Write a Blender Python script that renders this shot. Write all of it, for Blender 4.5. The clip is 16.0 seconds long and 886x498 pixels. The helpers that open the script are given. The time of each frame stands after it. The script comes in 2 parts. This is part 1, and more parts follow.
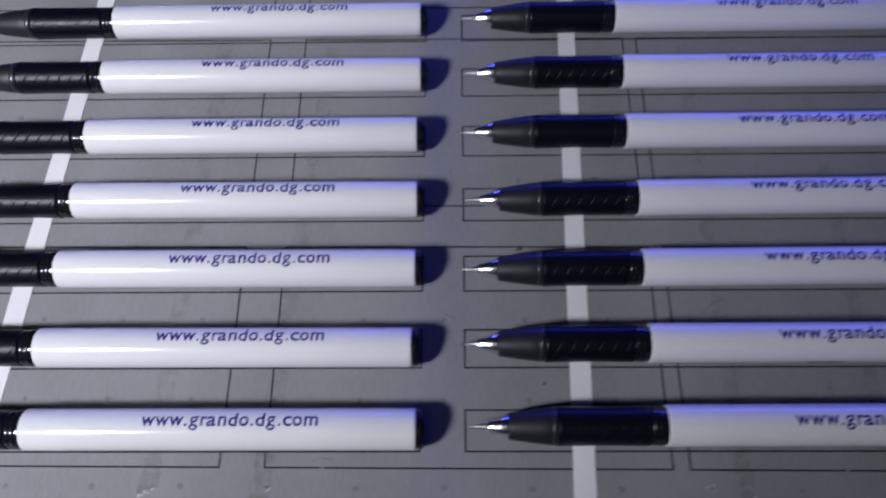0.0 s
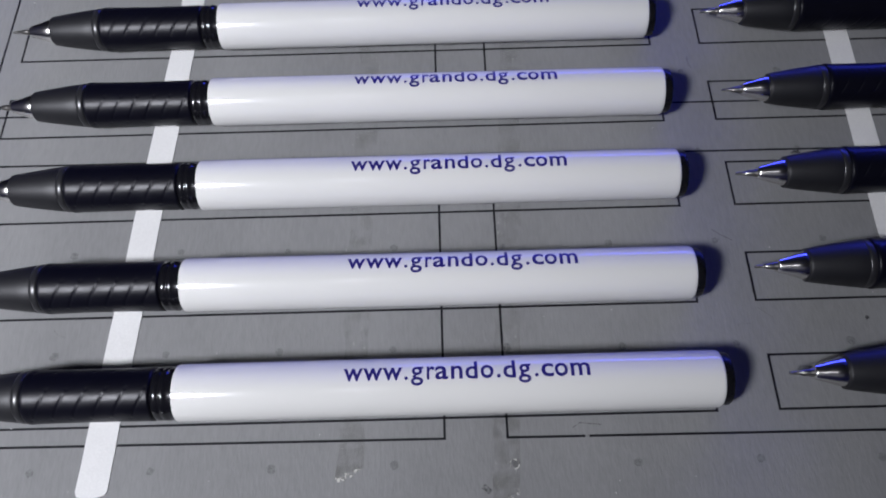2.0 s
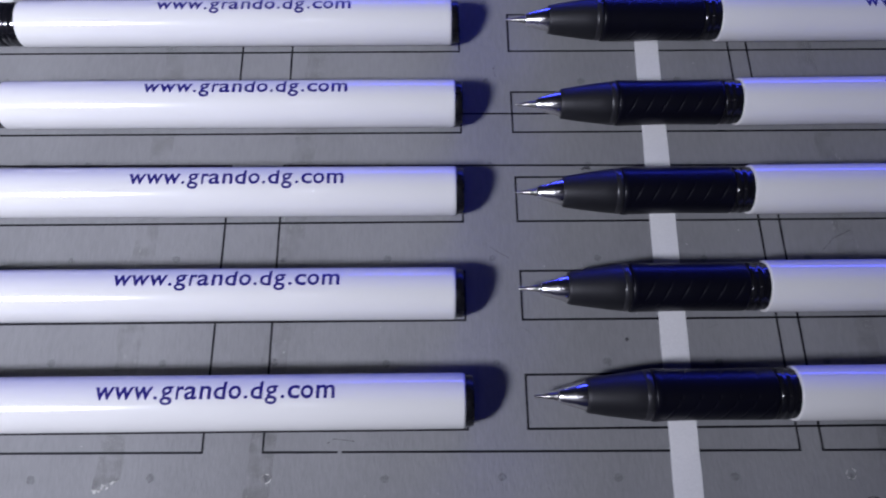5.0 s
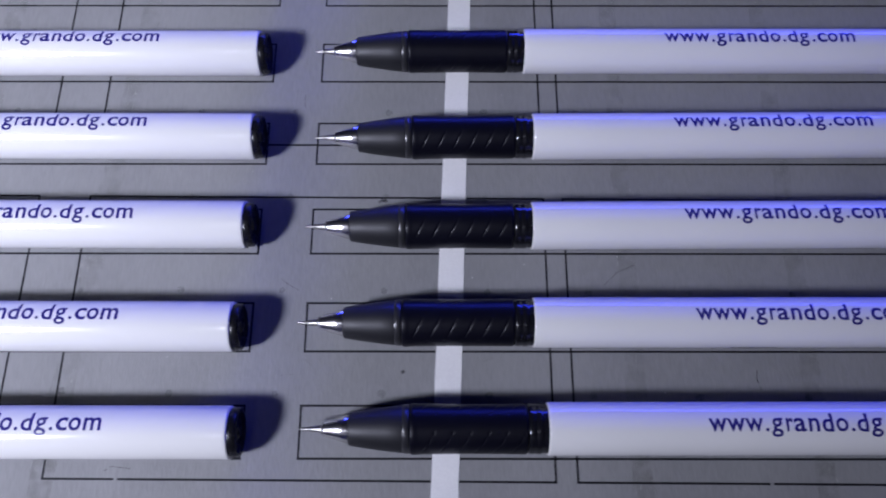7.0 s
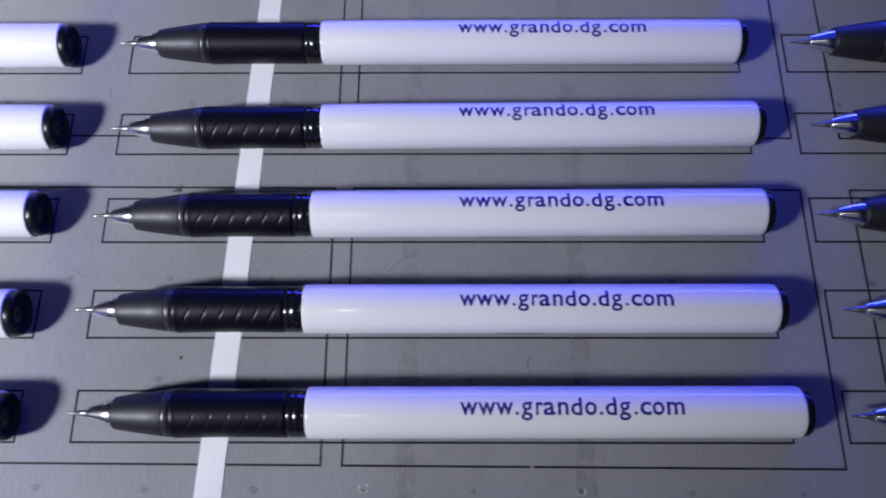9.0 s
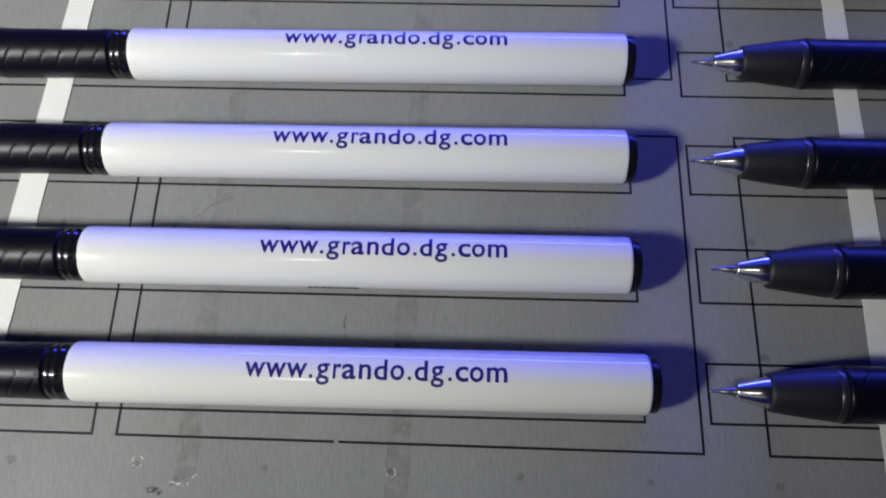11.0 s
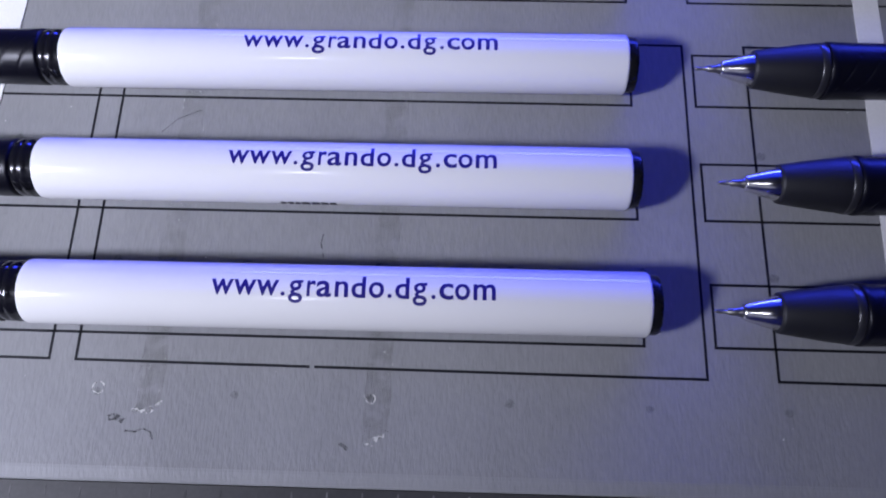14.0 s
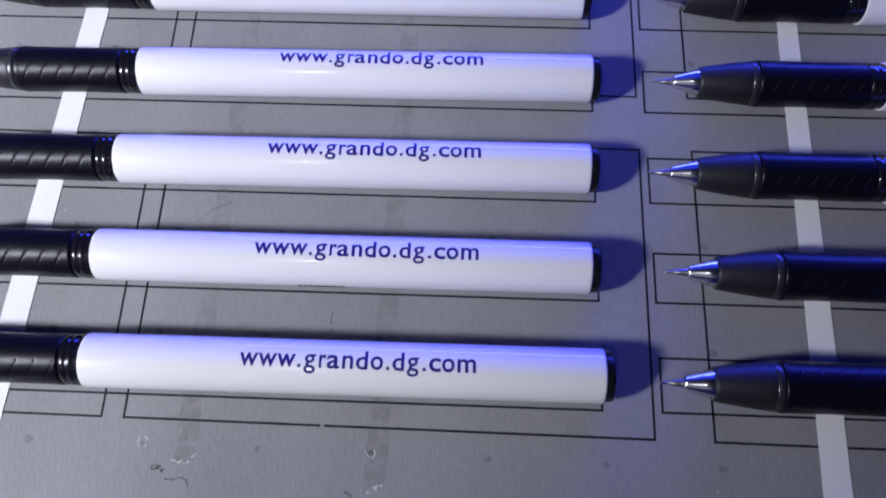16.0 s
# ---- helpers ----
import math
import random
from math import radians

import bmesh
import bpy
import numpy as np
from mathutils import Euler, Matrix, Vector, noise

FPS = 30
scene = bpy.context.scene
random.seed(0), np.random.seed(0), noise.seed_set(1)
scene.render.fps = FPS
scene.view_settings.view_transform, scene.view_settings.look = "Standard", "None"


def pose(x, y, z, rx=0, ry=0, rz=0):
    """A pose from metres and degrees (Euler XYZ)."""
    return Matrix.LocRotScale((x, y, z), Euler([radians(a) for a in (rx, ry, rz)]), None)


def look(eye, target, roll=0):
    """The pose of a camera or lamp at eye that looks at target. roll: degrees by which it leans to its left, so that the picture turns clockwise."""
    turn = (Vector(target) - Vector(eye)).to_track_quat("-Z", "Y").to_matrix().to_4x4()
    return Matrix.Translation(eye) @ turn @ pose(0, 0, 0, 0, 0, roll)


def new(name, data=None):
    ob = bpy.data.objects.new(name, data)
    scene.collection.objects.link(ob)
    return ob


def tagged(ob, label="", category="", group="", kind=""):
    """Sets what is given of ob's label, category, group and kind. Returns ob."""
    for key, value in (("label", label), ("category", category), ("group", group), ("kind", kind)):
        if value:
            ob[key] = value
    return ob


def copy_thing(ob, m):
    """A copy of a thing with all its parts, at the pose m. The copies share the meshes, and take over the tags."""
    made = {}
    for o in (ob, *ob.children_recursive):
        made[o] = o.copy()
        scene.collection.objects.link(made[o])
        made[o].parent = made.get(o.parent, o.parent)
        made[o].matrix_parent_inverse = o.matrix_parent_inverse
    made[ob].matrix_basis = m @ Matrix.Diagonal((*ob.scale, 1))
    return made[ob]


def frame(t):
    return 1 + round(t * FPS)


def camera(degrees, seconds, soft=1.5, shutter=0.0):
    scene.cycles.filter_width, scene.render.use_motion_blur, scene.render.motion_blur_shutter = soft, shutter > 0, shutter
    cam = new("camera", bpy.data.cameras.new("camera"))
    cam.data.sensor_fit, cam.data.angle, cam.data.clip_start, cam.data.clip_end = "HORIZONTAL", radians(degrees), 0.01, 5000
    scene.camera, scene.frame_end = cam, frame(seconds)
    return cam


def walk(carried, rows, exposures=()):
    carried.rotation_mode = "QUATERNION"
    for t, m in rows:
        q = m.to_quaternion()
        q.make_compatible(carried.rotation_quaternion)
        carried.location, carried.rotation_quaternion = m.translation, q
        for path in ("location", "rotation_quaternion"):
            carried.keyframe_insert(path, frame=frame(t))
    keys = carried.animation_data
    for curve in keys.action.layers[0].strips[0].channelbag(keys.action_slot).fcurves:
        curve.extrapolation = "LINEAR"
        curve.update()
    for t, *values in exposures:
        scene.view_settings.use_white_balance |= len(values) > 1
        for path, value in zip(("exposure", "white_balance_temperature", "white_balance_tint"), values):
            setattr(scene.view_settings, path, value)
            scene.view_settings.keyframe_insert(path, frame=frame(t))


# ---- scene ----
cam = camera(58.09, 16.0, soft=1.85, shutter=0.4)
PATH = [
    (0, (-0.00145, -0.03761, 0.18583), (-0.00183, -0.02894, 0.16781), -2.6),
    (0.5, (-0.02542, -0.04427, 0.16431), (-0.02588, -0.03525, 0.14647), -4.1),
    (1, (-0.04767, -0.04589, 0.14999), (-0.04771, -0.03629, 0.13245), -1.4),
    (1.5, (-0.05530, -0.04309, 0.13741), (-0.05534, -0.03339, 0.11992), -1.4),
    (2, (-0.05585, -0.03617, 0.13285), (-0.05589, -0.02703, 0.11506), -1.8),
    (2.5, (-0.05356, -0.02965, 0.13088), (-0.05350, -0.02134, 0.11269), -1.2),
    (3, (-0.04600, -0.02938, 0.13242), (-0.04589, -0.02139, 0.11409), -0.1),
    (3.2, (-0.04216, -0.02951, 0.13404), (-0.04225, -0.02147, 0.11573), -1.2),
    (5.3, (-0.00919, -0.02175, 0.14304), (-0.00894, -0.01424, 0.12451), 1.3),
    (5.5, (-0.00390, -0.01952, 0.14455), (-0.00362, -0.01220, 0.12594), 1.4),
    (6, (0.00560, -0.01888, 0.14547), (0.00584, -0.01168, 0.12681), 1.4),
    (6.5, (0.01445, -0.01712, 0.14828), (0.01449, -0.01001, 0.12958), 0.2),
    (7, (0.02669, -0.01541, 0.15016), (0.02667, -0.00837, 0.13143), -0.1),
    (7.5, (0.03571, -0.01620, 0.15157), (0.03571, -0.00915, 0.13286), 0.2),
    (8, (0.04631, -0.01556, 0.15218), (0.04632, -0.00861, 0.13343), 0.2),
    (8.5, (0.05658, -0.01695, 0.15079), (0.05655, -0.00990, 0.13207), -0.2),
    (9, (0.07092, -0.01742, 0.15208), (0.07077, -0.01052, 0.13331), -1.2),
    (9.5, (0.08406, -0.01918, 0.15223), (0.08383, -0.01228, 0.13346), -1.7),
    (9.7, (0.08908, -0.01845, 0.15239), (0.08880, -0.01152, 0.13364), -2),
    (11.8, (0.10626, -0.02358, 0.11375), (0.10579, -0.01635, 0.09511), -1.8),
    (12, (0.10511, -0.02442, 0.11301), (0.10478, -0.01735, 0.09430), -1.0),
    (12.5, (0.10579, -0.02646, 0.11272), (0.10536, -0.01946, 0.09399), -1.8),
    (13, (0.10595, -0.02657, 0.11218), (0.10557, -0.01976, 0.09338), -1.6),
    (13.5, (0.10681, -0.02568, 0.11314), (0.10636, -0.01901, 0.09429), -2.3),
    (14, (0.10761, -0.02565, 0.11612), (0.10717, -0.01913, 0.09722), -2.3),
    (14.5, (0.11057, -0.03599, 0.13439), (0.10996, -0.02923, 0.11558), -3.4),
    (15, (0.11064, -0.03412, 0.13603), (0.10999, -0.02718, 0.11728), -3.5),
    (15.5, (0.10845, -0.02968, 0.13958), (0.10800, -0.02273, 0.12084), -1.7),
    (16, (0.11040, -0.02463, 0.14065), (0.10982, -0.01747, 0.12198), -2.6),
]
EXPOSURES = [
    (0, -1.34, 5778, 23.0), (0.5, -1.41, 5264, 33.9), (1, -1.42, 5758, 23.2), (1.5, -1.41, 5224, 35.2),
    (2, -1.41, 5972, 19.5), (2.5, -1.39, 6462, 10.8), (3, -1.39, 6467, 10.7), (5.5, -1.10, 5531, 27.9),
    (6, -1.01, 6377, 12.4), (6.5, -0.95, 6361, 12.5), (7, -0.83, 5489, 28.8), (7.5, -0.71, 5738, 23.9),
    (8, -0.64, 6481, 10.5), (8.5, -0.47, 5559, 27.6), (9, -0.36, 5680, 25.2), (9.5, -0.23, 6369, 12.3),
    (12, 0.01, 6534, 9.6), (12.5, 0.02, 5461, 29.4), (13, 0.03, 7080, 0.4), (13.5, 0.08, 6175, 15.8),
    (14, 0.15, 5529, 27.9), (14.5, 0.20, 6967, 2.5), (15, 0.22, 7200, 0.0), (15.5, 0.23, 6757, 5.9),
    (16, 0.13, 5747, 23.7),
]
walk(cam, [(t, look(eye, target, roll)) for t, eye, target, roll in PATH], EXPOSURES)

# ---- world and lamps ----
world = bpy.data.worlds.new("world")
scene.world = world
world.use_nodes = True
world.node_tree.nodes["Background"].inputs["Color"].default_value = (0.5, 0.55, 0.7, 1)
world.node_tree.nodes["Background"].inputs["Strength"].default_value = 0.02


def area(name, eye, target, size, size_y, power, colour, spread=180):
    lamp = bpy.data.lights.new(name, "AREA")
    lamp.shape, lamp.size, lamp.size_y = "RECTANGLE", size, size_y
    lamp.energy, lamp.color = power, colour
    lamp.spread = radians(spread)
    ob = new(name, lamp)
    ob.matrix_world = look(eye, target)
    return ob


# added key and fill lights, unseen ceiling panel, violet curing lamp on the printer's gantry
# fixed key light, stands in for a torch that travels with the camera
area("torch_stand_in", (-0.295, -0.185, 0.37), (-0.20, 0.09, 0.0), 0.066, 0.066, 2.20, (0.965, 0.985, 0.94), 92)
area("ceiling_panel", (-0.28, -0.68, 1.70), (0.0, 0.05, 0.0), 0.07, 0.025, 1.0, (0.985, 0.985, 0.96))
area("curing_lamp", (0.24, 0.50, 0.13), (0.14, 0.05, 0.0), 0.7, 0.08, 4.2, (0.06, 0.08, 1.0))
area("curing_lamp_head", (0.34, 0.145, 0.118), (0.34, 0.14501, 0.0), 0.26, 0.13, 0.06, (0.03, 0.05, 1.0))
area("curing_lamp_edge", (0.14, 0.145, 0.118), (0.14, 0.14501, 0.0), 0.14, 0.13, 0.03, (0.03, 0.06, 1.0))
# added fill without a window, gives the chrome a bright front to mirror
area("front_fill", (-0.2, -0.93, 0.62), (-0.1, 0.0, 0.3), 1.0, 0.7, 0.45, (0.95, 0.98, 1.0))


# ---- materials ----
def material(name, colour, rough=0.5, metal=0.0, grain=0.0, grain_scale=400.0, stain=0.0, stain_scale=25.0,
             bump=0.0, bump_scale=1500.0, coat=0.0, stretch=(1, 1, 1), spec=0.5):
    """A principled surface with fine grain, broad stains and relief, in object space at true size."""
    mat = bpy.data.materials.new(name)
    mat.use_nodes = True
    nt = mat.node_tree
    bsdf = nt.nodes["Principled BSDF"]
    bsdf.inputs["Roughness"].default_value = rough
    bsdf.inputs["Metallic"].default_value = metal
    bsdf.inputs["Specular IOR Level"].default_value = spec
    bsdf.inputs["Coat Weight"].default_value = coat
    bsdf.inputs["Coat Roughness"].default_value = 0.035
    geo = nt.nodes.new("ShaderNodeTexCoord")
    mapping = nt.nodes.new("ShaderNodeMapping")
    mapping.inputs["Scale"].default_value = stretch
    nt.links.new(geo.outputs["Object"], mapping.inputs["Vector"])

    def noise_at(scale, detail=3.0):
        n = nt.nodes.new("ShaderNodeTexNoise")
        n.inputs["Scale"].default_value, n.inputs["Detail"].default_value = scale, detail
        nt.links.new(mapping.outputs["Vector"], n.inputs["Vector"])
        return n

    value = None
    for amount, scale in ((grain, grain_scale), (stain, stain_scale)):
        if amount <= 0:
            continue
        n = noise_at(scale)
        ramp = nt.nodes.new("ShaderNodeMapRange")
        ramp.inputs["From Min"].default_value, ramp.inputs["From Max"].default_value = 0.3, 0.7
        ramp.inputs["To Min"].default_value, ramp.inputs["To Max"].default_value = 1 - amount, 1 + amount
        nt.links.new(n.outputs["Fac"], ramp.inputs["Value"])
        if value is None:
            value = ramp.outputs["Result"]
        else:
            m = nt.nodes.new("ShaderNodeMath")
            m.operation = "MULTIPLY"
            nt.links.new(value, m.inputs[0])
            nt.links.new(ramp.outputs["Result"], m.inputs[1])
            value = m.outputs["Value"]
    if value is None:
        bsdf.inputs["Base Color"].default_value = (*colour, 1)
    else:
        mix = nt.nodes.new("ShaderNodeVectorMath")
        mix.operation = "SCALE"
        mix.inputs[0].default_value = colour
        nt.links.new(value, mix.inputs["Scale"])
        nt.links.new(mix.outputs["Vector"], bsdf.inputs["Base Color"])
    if stain > 0:
        n = noise_at(stain_scale * 2.3, 4.0)
        ramp = nt.nodes.new("ShaderNodeMapRange")
        ramp.inputs["To Min"].default_value, ramp.inputs["To Max"].default_value = max(0.03, rough * 0.8), min(1.0, rough * 1.2)
        nt.links.new(n.outputs["Fac"], ramp.inputs["Value"])
        nt.links.new(ramp.outputs["Result"], bsdf.inputs["Roughness"])
    if bump > 0:
        n = noise_at(bump_scale, 2.0)
        b = nt.nodes.new("ShaderNodeBump")
        b.inputs["Strength"].default_value = bump
        b.inputs["Distance"].default_value = 0.0001
        nt.links.new(n.outputs["Fac"], b.inputs["Height"])
        nt.links.new(b.outputs["Normal"], bsdf.inputs["Normal"])
    return mat


def see_through(mat, low, high, scale, most):
    """Makes a film patchy: a noise decides where it still covers what lies below."""
    nt = mat.node_tree
    bsdf = nt.nodes["Principled BSDF"]
    tc = nt.nodes.new("ShaderNodeTexCoord")
    n = nt.nodes.new("ShaderNodeTexNoise")
    n.inputs["Scale"].default_value, n.inputs["Detail"].default_value = scale, 5.0
    nt.links.new(tc.outputs["Object"], n.inputs["Vector"])
    ramp = nt.nodes.new("ShaderNodeMapRange")
    ramp.inputs["From Min"].default_value, ramp.inputs["From Max"].default_value = low, high
    ramp.inputs["To Max"].default_value = most
    nt.links.new(n.outputs["Fac"], ramp.inputs["Value"])
    nt.links.new(ramp.outputs["Result"], bsdf.inputs["Alpha"])
    return mat


SHEET = material("grey_bed_film", (0.235, 0.235, 0.235), 0.56, spec=0.4, grain=0.05, grain_scale=700, stain=0.1, stain_scale=18,
                 bump=0.8, bump_scale=1250, stretch=(1.9, 0.5, 1.0))
INK_LINE = material("black_printed_line", (0.008, 0.008, 0.011), 0.45, spec=0.3, grain=0.3, grain_scale=900)
TAPE = material("white_paper_tape", (0.74, 0.735, 0.72), 0.7, grain=0.03, grain_scale=2500, stain=0.04, stain_scale=60, bump=0.3, bump_scale=3000)
WHITE = material("glossy_white_plastic", (0.75, 0.745, 0.712), 0.15, stain=0.015, stain_scale=40, coat=0.3)
NOSE = material("satin_black_nose", (0.0095, 0.0095, 0.0115), 0.5, grain=0.1, grain_scale=1500, stain=0.1, stain_scale=150, bump=0.06, bump_scale=4000)
RUBBER = material("black_rubber_grip", (0.0032, 0.0032, 0.007), 0.36, spec=0.22, grain=0.12, grain_scale=1500, stain=0.1, stain_scale=120, bump=0.12, bump_scale=4000)
PLASTIC = material("black_plastic", (0.006, 0.006, 0.0075), 0.28, spec=0.25, grain=0.1, grain_scale=1500, stain=0.1, stain_scale=150, bump=0.05, bump_scale=4000)
GLOSS_BLACK = material("glossy_black_plastic", (0.007, 0.007, 0.009), 0.16, stain=0.08, stain_scale=150)
COLLAR = material("satin_black_collar", (0.02, 0.02, 0.022), 0.30, spec=0.6, grain=0.1, grain_scale=1500)
CHROME = material("chrome", (0.82, 0.80, 0.77), 0.21, metal=1.0, stain=0.04, stain_scale=300)
STEEL = material("steel_needle", (0.30, 0.29, 0.27), 0.36, metal=1.0, stain=0.05, stain_scale=500)
INK = material("dark_blue_ink", (0.022, 0.016, 0.16), 0.34, grain=0.1, grain_scale=3000)
RULER = material("dark_ruler_metal", (0.06, 0.059, 0.058), 0.42, metal=0.3, grain=0.1, grain_scale=1500, stain=0.18, stain_scale=40, bump=0.1, bump_scale=2500)
ENGRAVED = material("engraved_bright_metal", (0.17, 0.167, 0.16), 0.45, metal=0.3, grain=0.4, grain_scale=1200, stain=0.35, stain_scale=90)
DARK_ENGRAVED = material("dark_engraving", (0.07, 0.069, 0.067), 0.5, metal=0.3, grain=0.5, grain_scale=900, stain=0.5, stain_scale=220)
RED_INK = material("worn_red_paint", (0.10, 0.065, 0.065), 0.6, grain=0.3, grain_scale=1500)
EDGE = material("bright_metal_edge", (0.72, 0.72, 0.71), 0.42, metal=1.0, grain=0.1, grain_scale=900)
DIMPLE = see_through(material("covered_hole", (0.10, 0.10, 0.105), 0.5, grain=0.15, grain_scale=1500), 0.25, 0.6, 1800, 0.28)
RESIDUE = see_through(material("glue_residue", (0.180, 0.177, 0.150), 0.42, grain=0.25, grain_scale=900, stain=0.2, stain_scale=200,
                               bump=0.5, bump_scale=1800), 0.36, 0.8, 420, 0.38)
FAINT_RESIDUE = see_through(material("faint_glue_residue", (0.180, 0.177, 0.150), 0.42, grain=0.25, grain_scale=900, stain=0.2, stain_scale=200,
                                     bump=0.5, bump_scale=1800), 0.38, 0.8, 300, 0.26)
CRUST = see_through(material("pale_glue_crust", (0.55, 0.54, 0.5), 0.5, grain=0.2, grain_scale=1500, bump=0.6, bump_scale=2500), 0.42, 0.55, 1500, 0.9)
FLECK = material("pale_glue_fleck", (0.36, 0.36, 0.34), 0.3, grain=0.2, grain_scale=2500, bump=0.4, bump_scale=3000)
DUST = material("pale_dust", (0.42, 0.42, 0.40), 0.8, grain=0.2, grain_scale=3000)
SMUDGE = see_through(material("dark_smudge", (0.06, 0.06, 0.062), 0.5, grain=0.2, grain_scale=1500), 0.35, 0.6, 1500, 0.7)
BODY = material("dark_machine_paint", (0.028, 0.028, 0.032), 0.5, grain=0.1, grain_scale=800, stain=0.15, stain_scale=15, bump=0.1)
WALL = material("room_wall_paint", (0.2, 0.2, 0.21), 0.85, grain=0.03, grain_scale=300, stain=0.05, stain_scale=2)
FLOOR = material("room_floor", (0.12, 0.115, 0.11), 0.6, grain=0.1, grain_scale=200, stain=0.1, stain_scale=3)


# ---- mesh helpers (millimetres in, metres out) ----
MM = 0.001


def part(name, bm, mat, parent=None, label="", smooth=False):
    """Links a bmesh as one mesh object under a thing or a part."""
    bmesh.ops.recalc_face_normals(bm, faces=bm.faces)
    mesh = bpy.data.meshes.new(name)
    for f in bm.faces:
        f.smooth = smooth
    bm.to_mesh(mesh)
    bm.free()
    mesh.materials.append(mat)
    ob = new(name, mesh)
    ob.parent = parent
    return tagged(ob, label)


def box(bm, x0, x1, y0, y1, z0, z1, bevel=0.0):
    m = Matrix.Translation(((x0 + x1) / 2 * MM, (y0 + y1) / 2 * MM, (z0 + z1) / 2 * MM)) @ Matrix.Diagonal(
        ((x1 - x0) * MM, (y1 - y0) * MM, (z1 - z0) * MM, 1))
    made = bmesh.ops.create_cube(bm, size=1, matrix=m)
    if bevel:
        edges = list({e for v in made["verts"] for e in v.link_edges})
        bmesh.ops.bevel(bm, geom=edges, offset=bevel * MM, segments=2, affect="EDGES", profile=0.5)
    return bm


def prism(bm, outline, z0, z1):
    """An upright slab over an outline of (x, y) points."""
    low = [bm.verts.new((x * MM, y * MM, z0 * MM)) for x, y in outline]
    top = [bm.verts.new((x * MM, y * MM, z1 * MM)) for x, y in outline]
    n = len(outline)
    bm.faces.new(top)
    bm.faces.new(list(reversed(low)))
    for i in range(n):
        bm.faces.new((low[i], low[(i + 1) % n], top[(i + 1) % n], top[i]))
    return bm


def lathe(bm, profile, sides=40, radius=None):
    """A solid of revolution about the x axis from (x, r) pairs; radius may shape r by x and angle."""
    rings = []
    for x, r in profile:
        ring = []
        for k in range(sides):
            a = 2 * math.pi * k / sides
            rr = radius(x, a, r) if radius else r
            ring.append(bm.verts.new((x * MM, rr * math.cos(a) * MM, rr * math.sin(a) * MM)))
        rings.append(ring)
    for one, two in zip(rings, rings[1:]):
        for k in range(sides):
            bm.faces.new((one[k], one[(k + 1) % sides], two[(k + 1) % sides], two[k]))
    bm.faces.new(list(reversed(rings[0])))
    bm.faces.new(rings[-1])
    return bm


# ---- the room round the table ----
def room():
    for name, dims in (("floor", (-750, 850, -950, 1150, -170, -120)), ("ceiling", (-750, 850, -950, 1150, 1820, 1860)),
                       ("wall_west", (-790, -750, -950, 1150, -120, 1820)), ("wall_east", (850, 890, -950, 1150, -120, 1820)),
                       ("wall_south", (-750, 850, -990, -950, -120, 1820)), ("wall_north", (-750, 850, 1150, 1190, -120, 1820))):
        ob = part(name, box(bmesh.new(), *dims), FLOOR if name == "floor" else WALL)
        tagged(ob, "plain grey painted surface around the machine" if name != "floor" else "plain dark floor under the printer table",
               name.split("_")[0], kind="structure")


room()

# ---- the printer's table ----
BED_L, BED_R, BED_F, BED_B = -155.4, 449.0, -21.3, 880.0
ROW, COLS, SLOT_W, SLOT_H = 20.0, (-145.6, 0.0, 145.5), 135.0, 9.65
ROWS_OF_PENS = 8

table = tagged(new("printer_table"), "flat grey printer table with printed black outlines and a ruler edge", "printer table")


def bed_sheet():
    """A plate whose front and left edges roll off in a narrow bevel."""
    bm = bmesh.new()
    rings = []
    for inset, z in ((0.0, -6.0), (0.0, -0.55), (0.35, -0.32), (1.7, -0.05), (2.1, 0.0)):
        rings.append([bm.verts.new((x * MM, y * MM, z * MM)) for x, y in (
            (BED_L + inset * 0.4, BED_F + inset), (BED_R - inset, BED_F + inset), (BED_R - inset, BED_B - inset), (BED_L + inset * 0.4, BED_B - inset))])
    for one, two in zip(rings, rings[1:]):
        for k in range(4):
            bm.faces.new((one[k], one[(k + 1) % 4], two[(k + 1) % 4], two[k]))
    bm.faces.new(rings[-1])
    bm.faces.new(list(reversed(rings[0])))
    return bm


part("bed_sheet", bed_sheet(), SHEET, table, "smooth mid-grey table film with faint stains")
part("machine_body", box(bmesh.new(), -420, 700, -260, 1000, -120, -32, 3), BODY, table, "dark painted machine body below the table")
part("bed_core", box(bmesh.new(), BED_L + 3, BED_R - 3, BED_F + 3, BED_B - 3, -32, -6), BODY, table, "dark core under the table film")


def ruler():
    strip = part("ruler_strip", box(bmesh.new(), BED_L, BED_R, -30.2, BED_F - 0.05, -9, -0.9, 0.12), RULER, table, "dark metal ruler strip along the front edge")
    part("ruler_edge", box(bmesh.new(), BED_L, BED_R, -30.9, -30.2, -9, -0.75, 0.15), EDGE, table, "thin bright metal lip")
    zero = 144.65 + 300
    for mm in range(280, 425, 5):
        x = zero - mm
        if not -5 < x < 190:
            continue
        deep = 2.6 if mm % 10 == 0 else 1.3
        # ticks and numerals from 36 cm up take the darker engraving colour
        part("tick_mark", box(bmesh.new(), x - 0.12, x + 0.12, -21.9 - deep, -21.9, -1.0, -0.86), ENGRAVED if mm < 360 else DARK_ENGRAVED, strip)
        if mm % 10 == 0:
            cm = mm // 10
            digits(str(cm) if cm % 10 == 0 else str(cm % 10), x, -28.3, 3.6, RED_INK if cm in (32, 33, 34) else ENGRAVED if cm < 36 else DARK_ENGRAVED, strip)


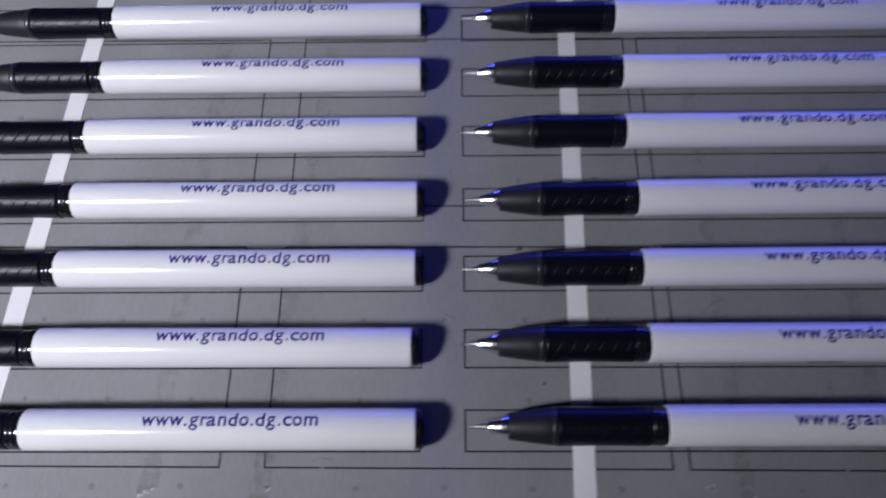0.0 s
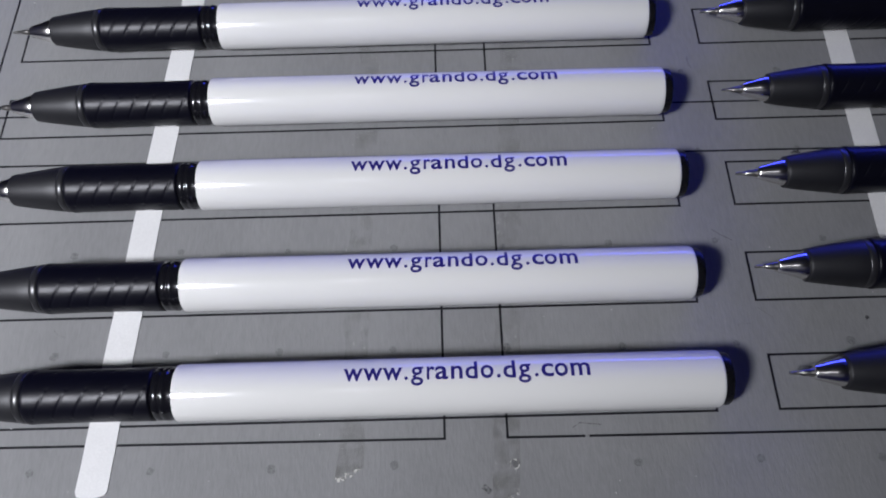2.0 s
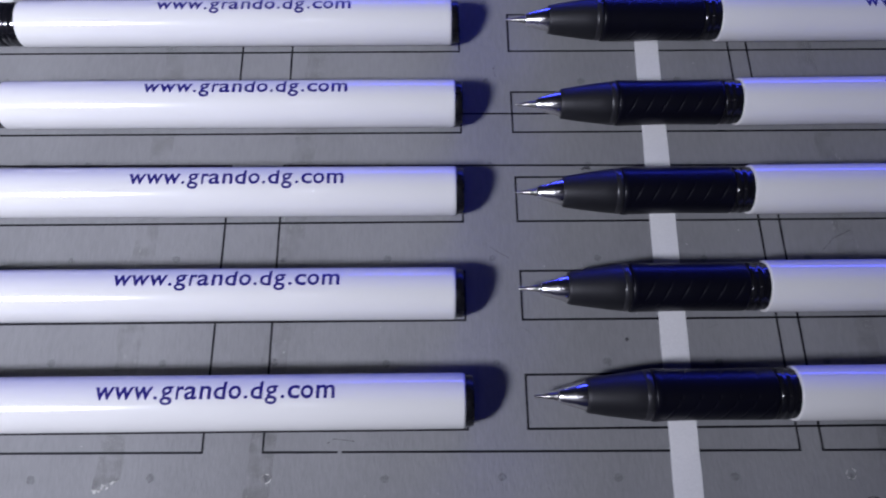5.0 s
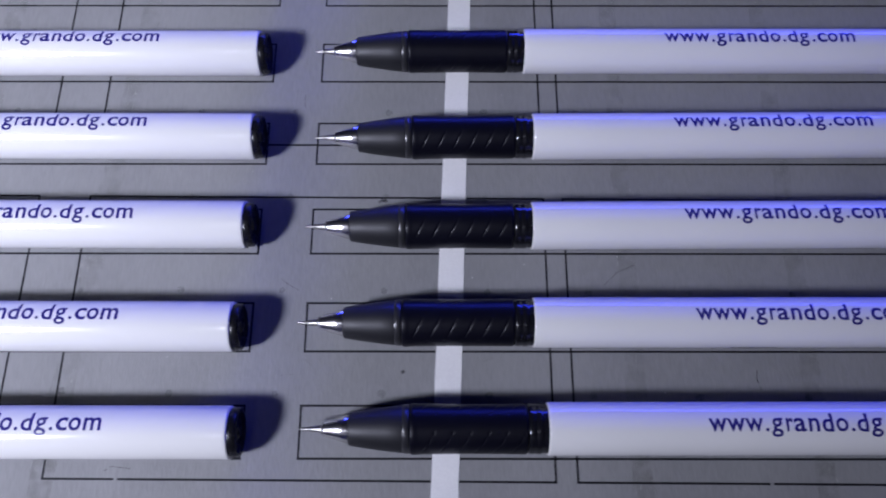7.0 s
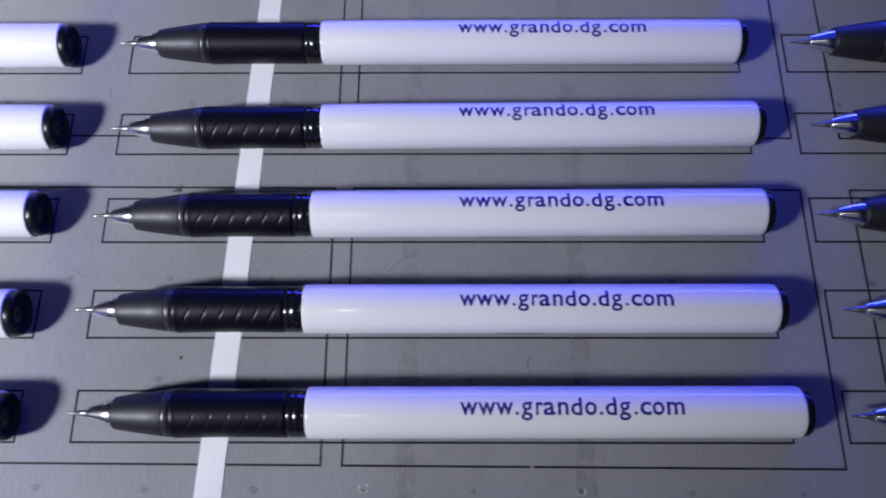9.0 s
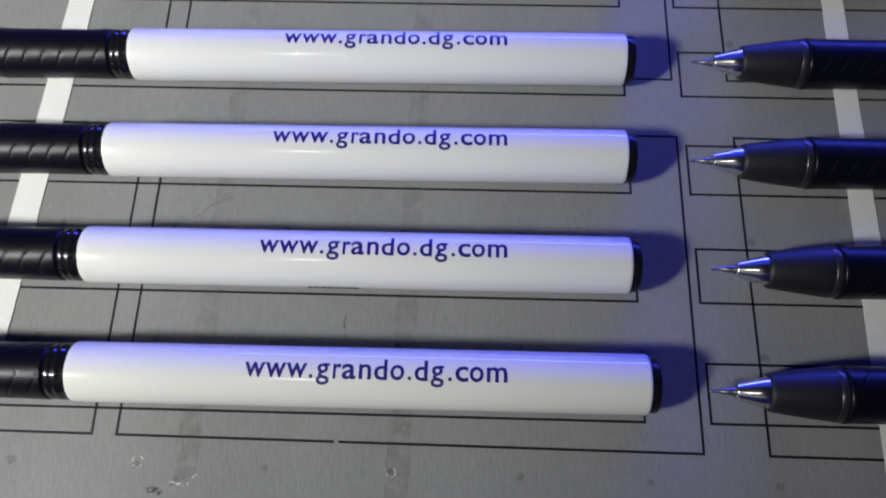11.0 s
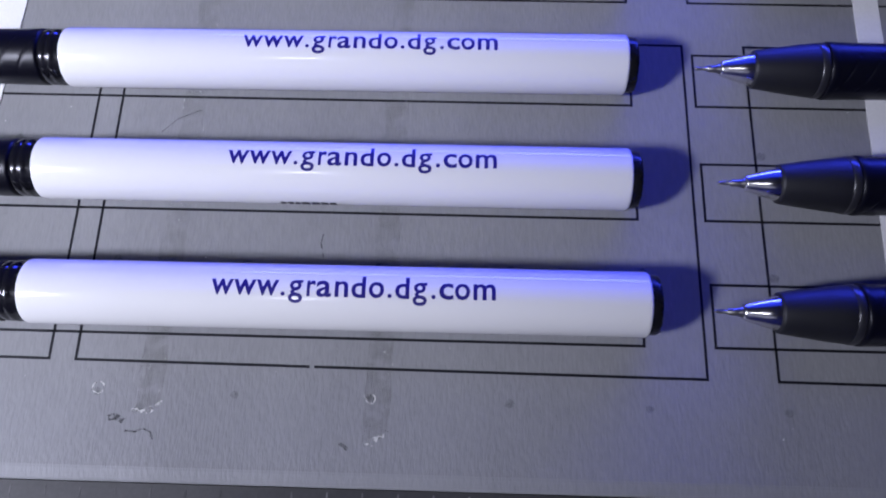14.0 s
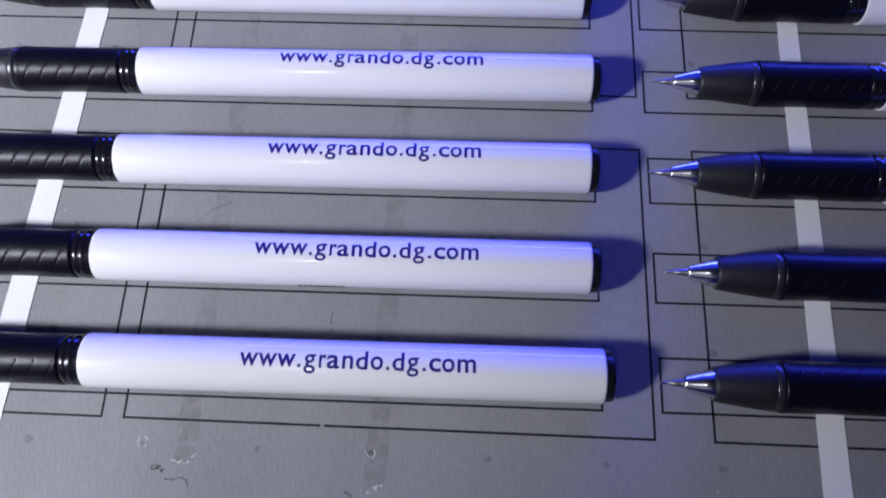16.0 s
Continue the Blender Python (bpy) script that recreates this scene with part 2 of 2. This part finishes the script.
def letters(text, size, weight=0.0):
    """The flat filled outline of a line of text, as a bmesh with its lower left corner at the origin, in millimetres."""
    curve = bpy.data.curves.new("lettering", "FONT")
    curve.body, curve.size, curve.resolution_u = text, size, 3
    curve.offset = weight
    ob = new("lettering", curve)
    bpy.context.view_layer.update()
    mesh = bpy.data.meshes.new_from_object(ob.evaluated_get(bpy.context.evaluated_depsgraph_get()))
    bm = bmesh.new()
    bm.from_mesh(mesh)
    bpy.data.objects.remove(ob)
    bpy.data.curves.remove(curve)
    bpy.data.meshes.remove(mesh)
    return bm


def digits(text, x, y, size, mat, parent):
    bm = letters(text, size * 1.35)
    xs = [v.co.x for v in bm.verts]
    mid = (min(xs) + max(xs)) / 2
    for v in bm.verts:
        v.co = Vector(((v.co.x - mid + x) * MM, (v.co.y + y) * MM, -0.86 * MM))
    made = bmesh.ops.extrude_face_region(bm, geom=bm.faces[:])
    for g in made["geom"]:
        if isinstance(g, bmesh.types.BMVert):
            g.co.z -= 0.1 * MM
    return part("numeral", bm, mat, parent)


ruler()


def outline(name, x0, x1, y0, y1, skew=0.0, width=0.40, gaps=()):
    """A printed rectangle of one thin raised line; skew is its fall per millimetre of x; a gap breaks its lower side."""
    bm = bmesh.new()
    h = width / 2
    ring = [((x1, y0), (1, -1)), ((x1, y1), (1, 1)), ((x0, y1), (-1, 1)), ((x0, y0), (-1, -1))]
    if gaps:
        ring = [((gaps[0] + 0.35, y0), (0, -1))] + ring + [((gaps[0] - 0.35, y0), (0, -1))]
    columns = []
    for (x, y), (ox, oy) in ring:
        column = []
        for side, z in ((1, -0.02), (1, 0.03), (-1, 0.03), (-1, -0.02)):
            px, py = x + side * ox * h, y + side * oy * h
            column.append(bm.verts.new((px * MM, (py + skew * px) * MM, z * MM)))
        columns.append(column)
    pairs = list(zip(columns, columns[1:]))
    if not gaps:
        pairs.append((columns[-1], columns[0]))
    for one, two in pairs:
        for k in range(4):
            bm.faces.new((one[k], two[k], two[(k + 1) % 4], one[(k + 1) % 4]))
    if gaps:
        bm.faces.new(columns[0])
        bm.faces.new(columns[-1][::-1])
    return part(name, bm, INK_LINE, table)


for col in COLS:
    for r in range(ROWS_OF_PENS):
        outline("slot_outline", col, col + SLOT_W, r * ROW, r * ROW + SLOT_H)
SKEW = -0.0060
for x0, x1, gap in ((-149.8, -56.7, ()), (-46.2, 47.1, (-32.9,)), (51.1, 143.9, (86.2,)), (154.2, 247.0, ())):
    for k in range(3):
        y0 = -3.85 + 68.3 * k
        outline("large_outline", x0, x1, y0, y0 + 56.2, SKEW, 0.40, gap if k == 0 else ())


def disc(bm, x, y, r, z, wobble=0.15, sides=14):
    pts = []
    for k in range(sides):
        a = 2 * math.pi * k / sides
        q = r * (1 + random.uniform(-wobble, wobble))
        pts.append((x + q * math.cos(a), y + q * math.sin(a)))
    return prism(bm, pts, -0.02, z)


# covered suction holes on a 20 mm grid show through the film
for i in range(-2, 14):
    for j in range(0, 7):
        x, y = -85.3 + 20.05 * i, -8.1 + 20.2 * j - 0.006 * (20 * i - 60)
        part("covered_hole", disc(bmesh.new(), x + random.uniform(-0.2, 0.2), y + random.uniform(-0.2, 0.2), random.uniform(0.55, 0.8), 0.008), DIMPLE, table)


def ring_mark(x, y, r):
    bm = bmesh.new()
    for k in range(24):
        a, b = 2 * math.pi * k / 24, 2 * math.pi * (k + 1) / 24
        q, s = r - 0.22, r + 0.0
        prism(bm, [(x + q * math.cos(a), y + q * math.sin(a)), (x + s * math.cos(a), y + s * math.sin(a)),
                   (x + s * math.cos(b), y + s * math.sin(b)), (x + q * math.cos(b), y + q * math.sin(b))], -0.02, 0.02)
    return part("ring_mark", bm, CRUST, table, "pale glue ring")


ring_mark(55.2, -8.2, 0.95)
ring_mark(95.1, -8.8, 0.78)
ring_mark(-45.3, -8.0, 0.85)


def residue(x, width, y0, y1, lean=0.0):
    """A ghost of old tape: a patchy film with ragged sides and a pale crust at its torn end."""
    bm = bmesh.new()
    steps = int((y1 - y0) / 2.5)
    left, right = [], []
    for k in range(steps + 1):
        y = y0 + (y1 - y0) * k / steps
        left.append((x + lean * (y - y0) + random.uniform(-0.25, 0.25), y + (1.0 if k == 0 else 0)))
        right.append((x + width + lean * (y - y0) + random.uniform(-0.25, 0.25), y + (2.6 if k == 0 else 0)))
    low = max(3, int((4 - y0) / 2.5))
    prism(bm, right[:low + 1] + left[:low + 1][::-1], -0.02, 0.012)
    part("tape_residue", bm, RESIDUE, table, "ghost of old tape glue")
    part("tape_residue", prism(bmesh.new(), right[low:] + left[low:][::-1], -0.02, 0.012), FAINT_RESIDUE, table, "faint ghost of old tape glue")
    for k in range(11):
        u = k / 10
        cx, cy = x + width * u, y0 + 0.9 + 1.8 * u * u + random.uniform(-0.3, 0.3)
        part("glue_crust", disc(bmesh.new(), cx, cy, random.uniform(0.15, 0.42), random.uniform(0.03, 0.07), 0.5, 8), CRUST, table)
    for _ in range(26):
        y = random.uniform(y0 + 3, y0 + 70)
        cx = x + width * random.choice((0.06, 0.5, 0.94)) + lean * (y - y0) + random.gauss(0, 0.45)
        flake(cx, y, random.uniform(0.2, 0.9), random.uniform(0.05, 0.13))


def flake(x, y, length, width):
    """A sliver of dried glue, long across the table's depth."""
    pts = [(x + random.uniform(-0.04, 0.04), y - length / 2), (x + width, y - length * random.uniform(0.1, 0.3)),
           (x + width * random.uniform(0.5, 1.2), y + length * random.uniform(0.1, 0.3)), (x, y + length / 2), (x - width * 0.4, y)]
    return part("glue_fleck", prism(bmesh.new(), pts, -0.02, random.uniform(0.02, 0.05)), FLECK, table)


residue(61.0, 3.7, -12.6, 118.0, 0.006)
residue(94.2, 3.6, -16.0, 118.0, 0.012)
residue(-74.6, 4.2, -10.5, 118.0, 0.02)
residue(-49.4, 4.3, -15.3, 118.0, 0.07)


def scuff(points, width, mat, height=0.02):
    bm = bmesh.new()
    for (ax, ay), (bx, by) in zip(points, points[1:]):
        d = Vector((bx - ax, by - ay)).normalized() * width / 2
        n = Vector((-d.y, d.x))
        prism(bm, [(ax - n.x, ay - n.y), (bx - n.x, by - n.y), (bx + n.x, by + n.y), (ax + n.x, ay + n.y)], -0.02, height)
    return part("scuff", bm, mat, table)


scuff([(57.3, -12.6), (58.3, -12.3), (59.6, -12.9)], 0.9, SMUDGE)
scuff([(60.0, -14.3), (61.6, -14.4), (62.6, -13.9), (63.8, -14.4), (64.2, -15.4)], 0.25, SMUDGE)
scuff([(91.0, -15.2), (92.2, -16.0)], 0.5, SMUDGE)
scuff([(-50.6, -11.4), (-49.4, -12.4)], 0.9, SMUDGE)
scuff([(-35.2, -2.2), (-34.0, -1.4), (-30.5, -1.8)], 0.16, SMUDGE)
scuff([(86.6, 12.4), (86.0, 15.0), (86.3, 16.4)], 0.2, SMUDGE)
scuff([(13.2, 51.2), (14.4, 51.8), (15.0, 51.3)], 0.7, SMUDGE)
scuff([(18.6, 15.8), (19.2, 16.3)], 0.6, SMUDGE)
scuff([(58.5, 33.5), (61.0, 36.0), (64.5, 37.6)], 0.12, SMUDGE)
scuff([(-20.5, 71.0), (-18.0, 71.6)], 0.2, SMUDGE)
for _ in range(10):
    x, y, a = random.uniform(-140, 170), random.uniform(-15, 110), random.uniform(0, math.pi)
    q = random.uniform(2.0, 5.0)
    bend = random.uniform(-0.5, 0.5)
    scuff([(x + q * u * math.cos(a + bend * u), y + q * u * math.sin(a + bend * u)) for u in (0, 0.33, 0.66, 1)], 0.09, random.choice((SMUDGE, RESIDUE)))
for _ in range(90):
    x, y = random.uniform(-150, 185), random.uniform(-18, 125)
    part("dust_speck", disc(bmesh.new(), x, y, random.uniform(0.05, 0.16), random.uniform(0.02, 0.06), 0.4, 6),
         DUST, table)


# ---- strips of tape under the grips ----
def tape(x0, x1, y0, x2, x3, y1, label):
    n = 40
    left, right = [], []
    for k in range(n + 1):
        u = k / n
        y = y0 + (y1 - y0) * u
        left.append((x0 + (x2 - x0) * u + random.uniform(-0.05, 0.05), y))
        right.append((x1 + (x3 - x1) * u + random.uniform(-0.05, 0.05), y))
    w = x1 - x0
    front = [(x0 + 0.35, y0 - 0.9), (x0 + w * 0.35, y0 - 1.2), (x0 + w * 0.7, y0 - 1.0), (x1 - 0.3, y0 - 0.6)]
    bm = bmesh.new()
    prism(bm, front + [right[0], left[0]], -0.02, 0.16)
    for k in range(n):
        prism(bm, [left[k], right[k], right[k + 1], left[k + 1]], -0.02, 0.16)
    bmesh.ops.remove_doubles(bm, verts=bm.verts, dist=1e-7)
    return tagged(part("tape_strip", bm, TAPE), label, "tape", "tape strips")


tape(-117.1, -111.9, -10.6, -110.1, -105.2, 175, "narrow white paper tape strip stuck along the grey table")
tape(24.15, 29.2, -13.0, 30.0, 34.9, 175, "narrow white paper tape strip stuck along the grey table")
tape(171.45, 176.3, -13.4, 176.9, 180.2, 175, "narrow white paper tape strip stuck along the grey table")


# ---- pens ----
PEN_R = 4.75
JOINT, PEN_END = 44.5, 134.2


def groove(x, a, r):
    """Slanted finger grooves in three bands round the grip, with a pit at each end."""
    turn = 2 * math.pi / 3
    depth = 0.0
    for band in range(3):
        d = (a - band * turn + math.pi) % (2 * math.pi) - math.pi
        if abs(d) > 0.80:
            continue
        fade = max(0.0, 1 - (d / 0.50) ** 4)
        for k in range(6):
            along = x - (22.8 + 3.2 * k) + 1.4 * d / 0.62
            depth = max(depth, 0.12 * math.exp(-(along / 0.16) ** 2) * fade)
            for end in (-0.64, 0.64):
                pit = (along / 0.20) ** 2 + ((d - end) * 4.4 / 0.22) ** 2
                depth = max(depth, 0.11 * math.exp(-pit))
    return r - depth


def build_pen():
    """A capless gel pen along x, its axis at the origin, the tip at x = 0."""
    pen = new("pen")
    part("needle_tip", lathe(bmesh.new(), [(0, 0.10), (0.15, 0.22), (0.6, 0.28), (1.9, 0.30), (2.1, 0.52), (3.2, 0.58), (3.5, 0.62), (3.9, 0.8), (4.2, 0.85)], 20), STEEL, pen, "thin steel needle point", True)
    part("metal_cone", lathe(bmesh.new(), [(4.0, 1.0), (4.15, 1.18), (4.3, 1.25), (5.2, 1.52), (7.0, 2.06), (8.8, 2.58), (8.95, 2.52), (9.1, 2.2)], 48), CHROME, pen, "polished chrome cone", True)
    nose = part("nose_section", lathe(bmesh.new(), [(8.85, 2.4), (8.88, 2.78), (9.0, 2.92), (9.3, 3.0), (12.0, 3.42), (16.0, 3.96), (18.35, 4.22), (18.6, 4.18), (18.75, 4.0)], 56), NOSE, pen, "smooth tapering black nose", True)
    part("collar_ring", lathe(bmesh.new(), [(18.45, 4.0), (18.55, 4.22), (18.75, 4.33), (19.1, 4.37), (19.5, 4.36), (19.75, 4.28), (19.9, 4.05)], 56), COLLAR, pen, "raised satin black collar ring", True)
    prof = [(19.8, 4.1), (19.95, 4.42), (20.2, 4.52), (20.8, 4.54)]
    prof += [(21.2 + 0.096 * k, 4.47 - 0.10 * math.sin(math.pi * k / 200)) for k in range(201)]
    prof += [(40.6, 4.44), (40.75, 4.30), (40.85, 4.1)]
    part("rubber_grip", lathe(bmesh.new(), prof, 120, groove), RUBBER, pen, "black rubber grip with slanted grooves", True)
    part("grip_end", lathe(bmesh.new(), [(40.8, 4.0), (40.9, 4.22), (41.15, 4.40), (42.0, 4.42), (42.15, 4.34), (42.3, 4.34), (42.5, 4.42), (42.7, 4.46),
                                         (43.2, 4.46), (43.45, 4.3), (43.6, 4.28), (44.3, 4.30), (44.7, 4.30)], 56), GLOSS_BLACK, pen, "two turned black rings", True)
    part("barrel", lathe(bmesh.new(), [(44.4, 4.2), (44.42, 4.62), (44.55, 4.72), (44.8, PEN_R), (60, PEN_R), (100, PEN_R), (133.2, PEN_R), (133.5, 4.71), (133.67, 4.6), (133.72, 4.45), (133.72, 4.2)], 72), WHITE, pen, "glossy white plastic barrel", True)
    part("end_plug", lathe(bmesh.new(), [(133.4, 4.2), (133.74, 4.36), (134.9, 4.34), (135.15, 4.2), (135.2, 3.7), (134.8, 3.45), (134.8, 1.1), (135.1, 0.9), (135.2, 0.5)], 48), PLASTIC, pen, "black plastic end plug", True)
    return pen


# advance, left, right, foot and head of each letter, in thousandths of the type size
GLYPHS = {"w": (722, 3, 719, 0, 519), ".": (278, 72, 208, 0, 138), "g": (556, 32, 491, -210, 531), "r": (333, 65, 346, 0, 531),
          "a": (556, 36, 514, -12, 531), "n": (556, 66, 487, 0, 531), "d": (556, 34, 484, -12, 716), "o": (556, 33, 517, -12, 531),
          "c": (500, 38, 492, -12, 531), "m": (833, 66, 768, 0, 531)}


def line_of_type(text, size):
    """The lettering, letter by letter, as one flat bmesh in millimetres."""
    whole, pen_x, made = bmesh.new(), 0.0, {}
    for ch in text:
        advance, left, right, foot, head = GLYPHS[ch]
        if ch not in made:
            bm = letters(ch, 4.3, 0.05 if ch == "g" else 0.065)
            xs, ys = [v.co.x for v in bm.verts], [v.co.y for v in bm.verts]
            ax, bx, ay, by = min(xs), max(xs), min(ys), max(ys)
            for v in bm.verts:
                v.co.x = (left + (right - left) * (v.co.x - ax) / (bx - ax)) * size / 1000
                v.co.y = (foot + (head - foot) * (v.co.y - ay) / (by - ay)) * size / 1000
            made[ch] = bm
        verts = {v: whole.verts.new((v.co.x + pen_x, v.co.y, 0)) for v in made[ch].verts}
        for f in made[ch].faces:
            whole.faces.new([verts[v] for v in f.verts])
        pen_x += advance * size / 1000
    for bm in made.values():
        bm.free()
    return whole


FLAT_TEXT = line_of_type("www.grando.dg.com", 4.396)
for cut in range(-5, 17):
    bmesh.ops.bisect_plane(FLAT_TEXT, geom=FLAT_TEXT.verts[:] + FLAT_TEXT.edges[:] + FLAT_TEXT.faces[:], plane_co=(0, cut * 0.25, 0), plane_no=(0, 1, 0))


def print_on(pen, dx, dy):
    """Lays the lettering on the barrel, straight down as a flatbed prints it; dx, dy in the pen's own millimetres."""
    bm = FLAT_TEXT.copy()
    for v in bm.verts:
        y = v.co.y + dy
        v.co = Vector(((v.co.x + dx) * MM, y * MM, math.sqrt(max(0.01, (PEN_R + 0.025) ** 2 - y * y)) * MM))
    return part("printed_lettering", bm, INK, pen, "dark blue printed web address")


# tip x, axis y near the tip, axis y near the end, for each column and row (offsets from the slot's lower left corner)
LAY = {
    0: [(0.7, 4.1, 4.1), (-0.6, 3.9, 3.6), (-0.1, 4.6, 4.3), (0.0, 4.2, 3.9), (-0.4, 4.0, 4.0), (0.3, 4.3, 4.1), (0.0, 4.1, 4.2), (0.2, 4.2, 4.0)],
    1: [(0.8, 4.7, 5.0), (-1.0, 4.4, 4.6), (-0.6, 3.9, 4.6), (0.3, 3.6, 4.5), (-0.8, 4.5, 4.6), (0.2, 4.4, 4.4), (-0.3, 4.3, 4.5), (0.1, 4.4, 4.3)],
    2: [(-1.4, 4.3, 4.3), (0.7, 4.4, 4.4), (-1.3, 4.2, 4.2), (0.6, 4.3, 4.3), (-0.6, 4.6, 4.6), (0.1, 4.4, 4.4), (0.3, 4.3, 4.3), (-0.2, 4.4, 4.4)],
}
ROLL = {0: (10, 15, 14, 24, 4, 20, 100, 35), 1: (25, 0, -4, 3, 62, 22, 70, 10), 2: (62, 20, 5, 0, 58, 12, 40, 80)}
first = None
PENS = []
for c, col in enumerate(COLS):
    for r in range(ROWS_OF_PENS):
        dx, ya, yb = LAY[c][r]
        yaw = math.degrees(math.atan2(yb - ya, PEN_END))
        place = pose((col + dx) * MM, (r * ROW + ya) * MM, PEN_R * MM, 0, 0, yaw)
        if first is None:
            first = pen = build_pen()
            pen.matrix_basis = place
            tagged(pen, "capless white pen with black grip lying on the grey table", "pen", "pens on the printer table")
        else:
            pen = copy_thing(first, place)
        PENS.append((pen, dx, ya, yb, ROLL[c][r]))
for pen, dx, ya, yb, roll in PENS:
    for ob in pen.children:
        if ob.name.startswith("rubber_grip"):
            ob.rotation_euler = (radians(roll), 0, 0)
for pen, dx, ya, yb, roll in PENS:
    mid = ya + (yb - ya) * 0.68
    print_on(pen, 72.85 - dx, 3.75 - mid)
FLAT_TEXT.free()


def side_imprint(pen, x0, x1):
    """Small worn printing low on the barrel's flank, too small to read: short bars."""
    bm = bmesh.new()
    x = x0
    while x < x1:
        w = random.uniform(0.6, 1.3)
        rows = []
        for a in range(-20, 1, 2):
            q = radians(a)
            rows.append([bm.verts.new((u * MM, -(PEN_R + 0.025) * math.cos(q) * MM, (PEN_R + 0.025) * math.sin(q) * MM)) for u in (x, x + w)])
        for one, two in zip(rows, rows[1:]):
            bm.faces.new((one[0], one[1], two[1], two[0]))
        x += w + 0.25
    return part("side_imprint", bm, INK_LINE, pen, "small worn dark imprint")


side_imprint(PENS[9][0], 81.2, 89.4)
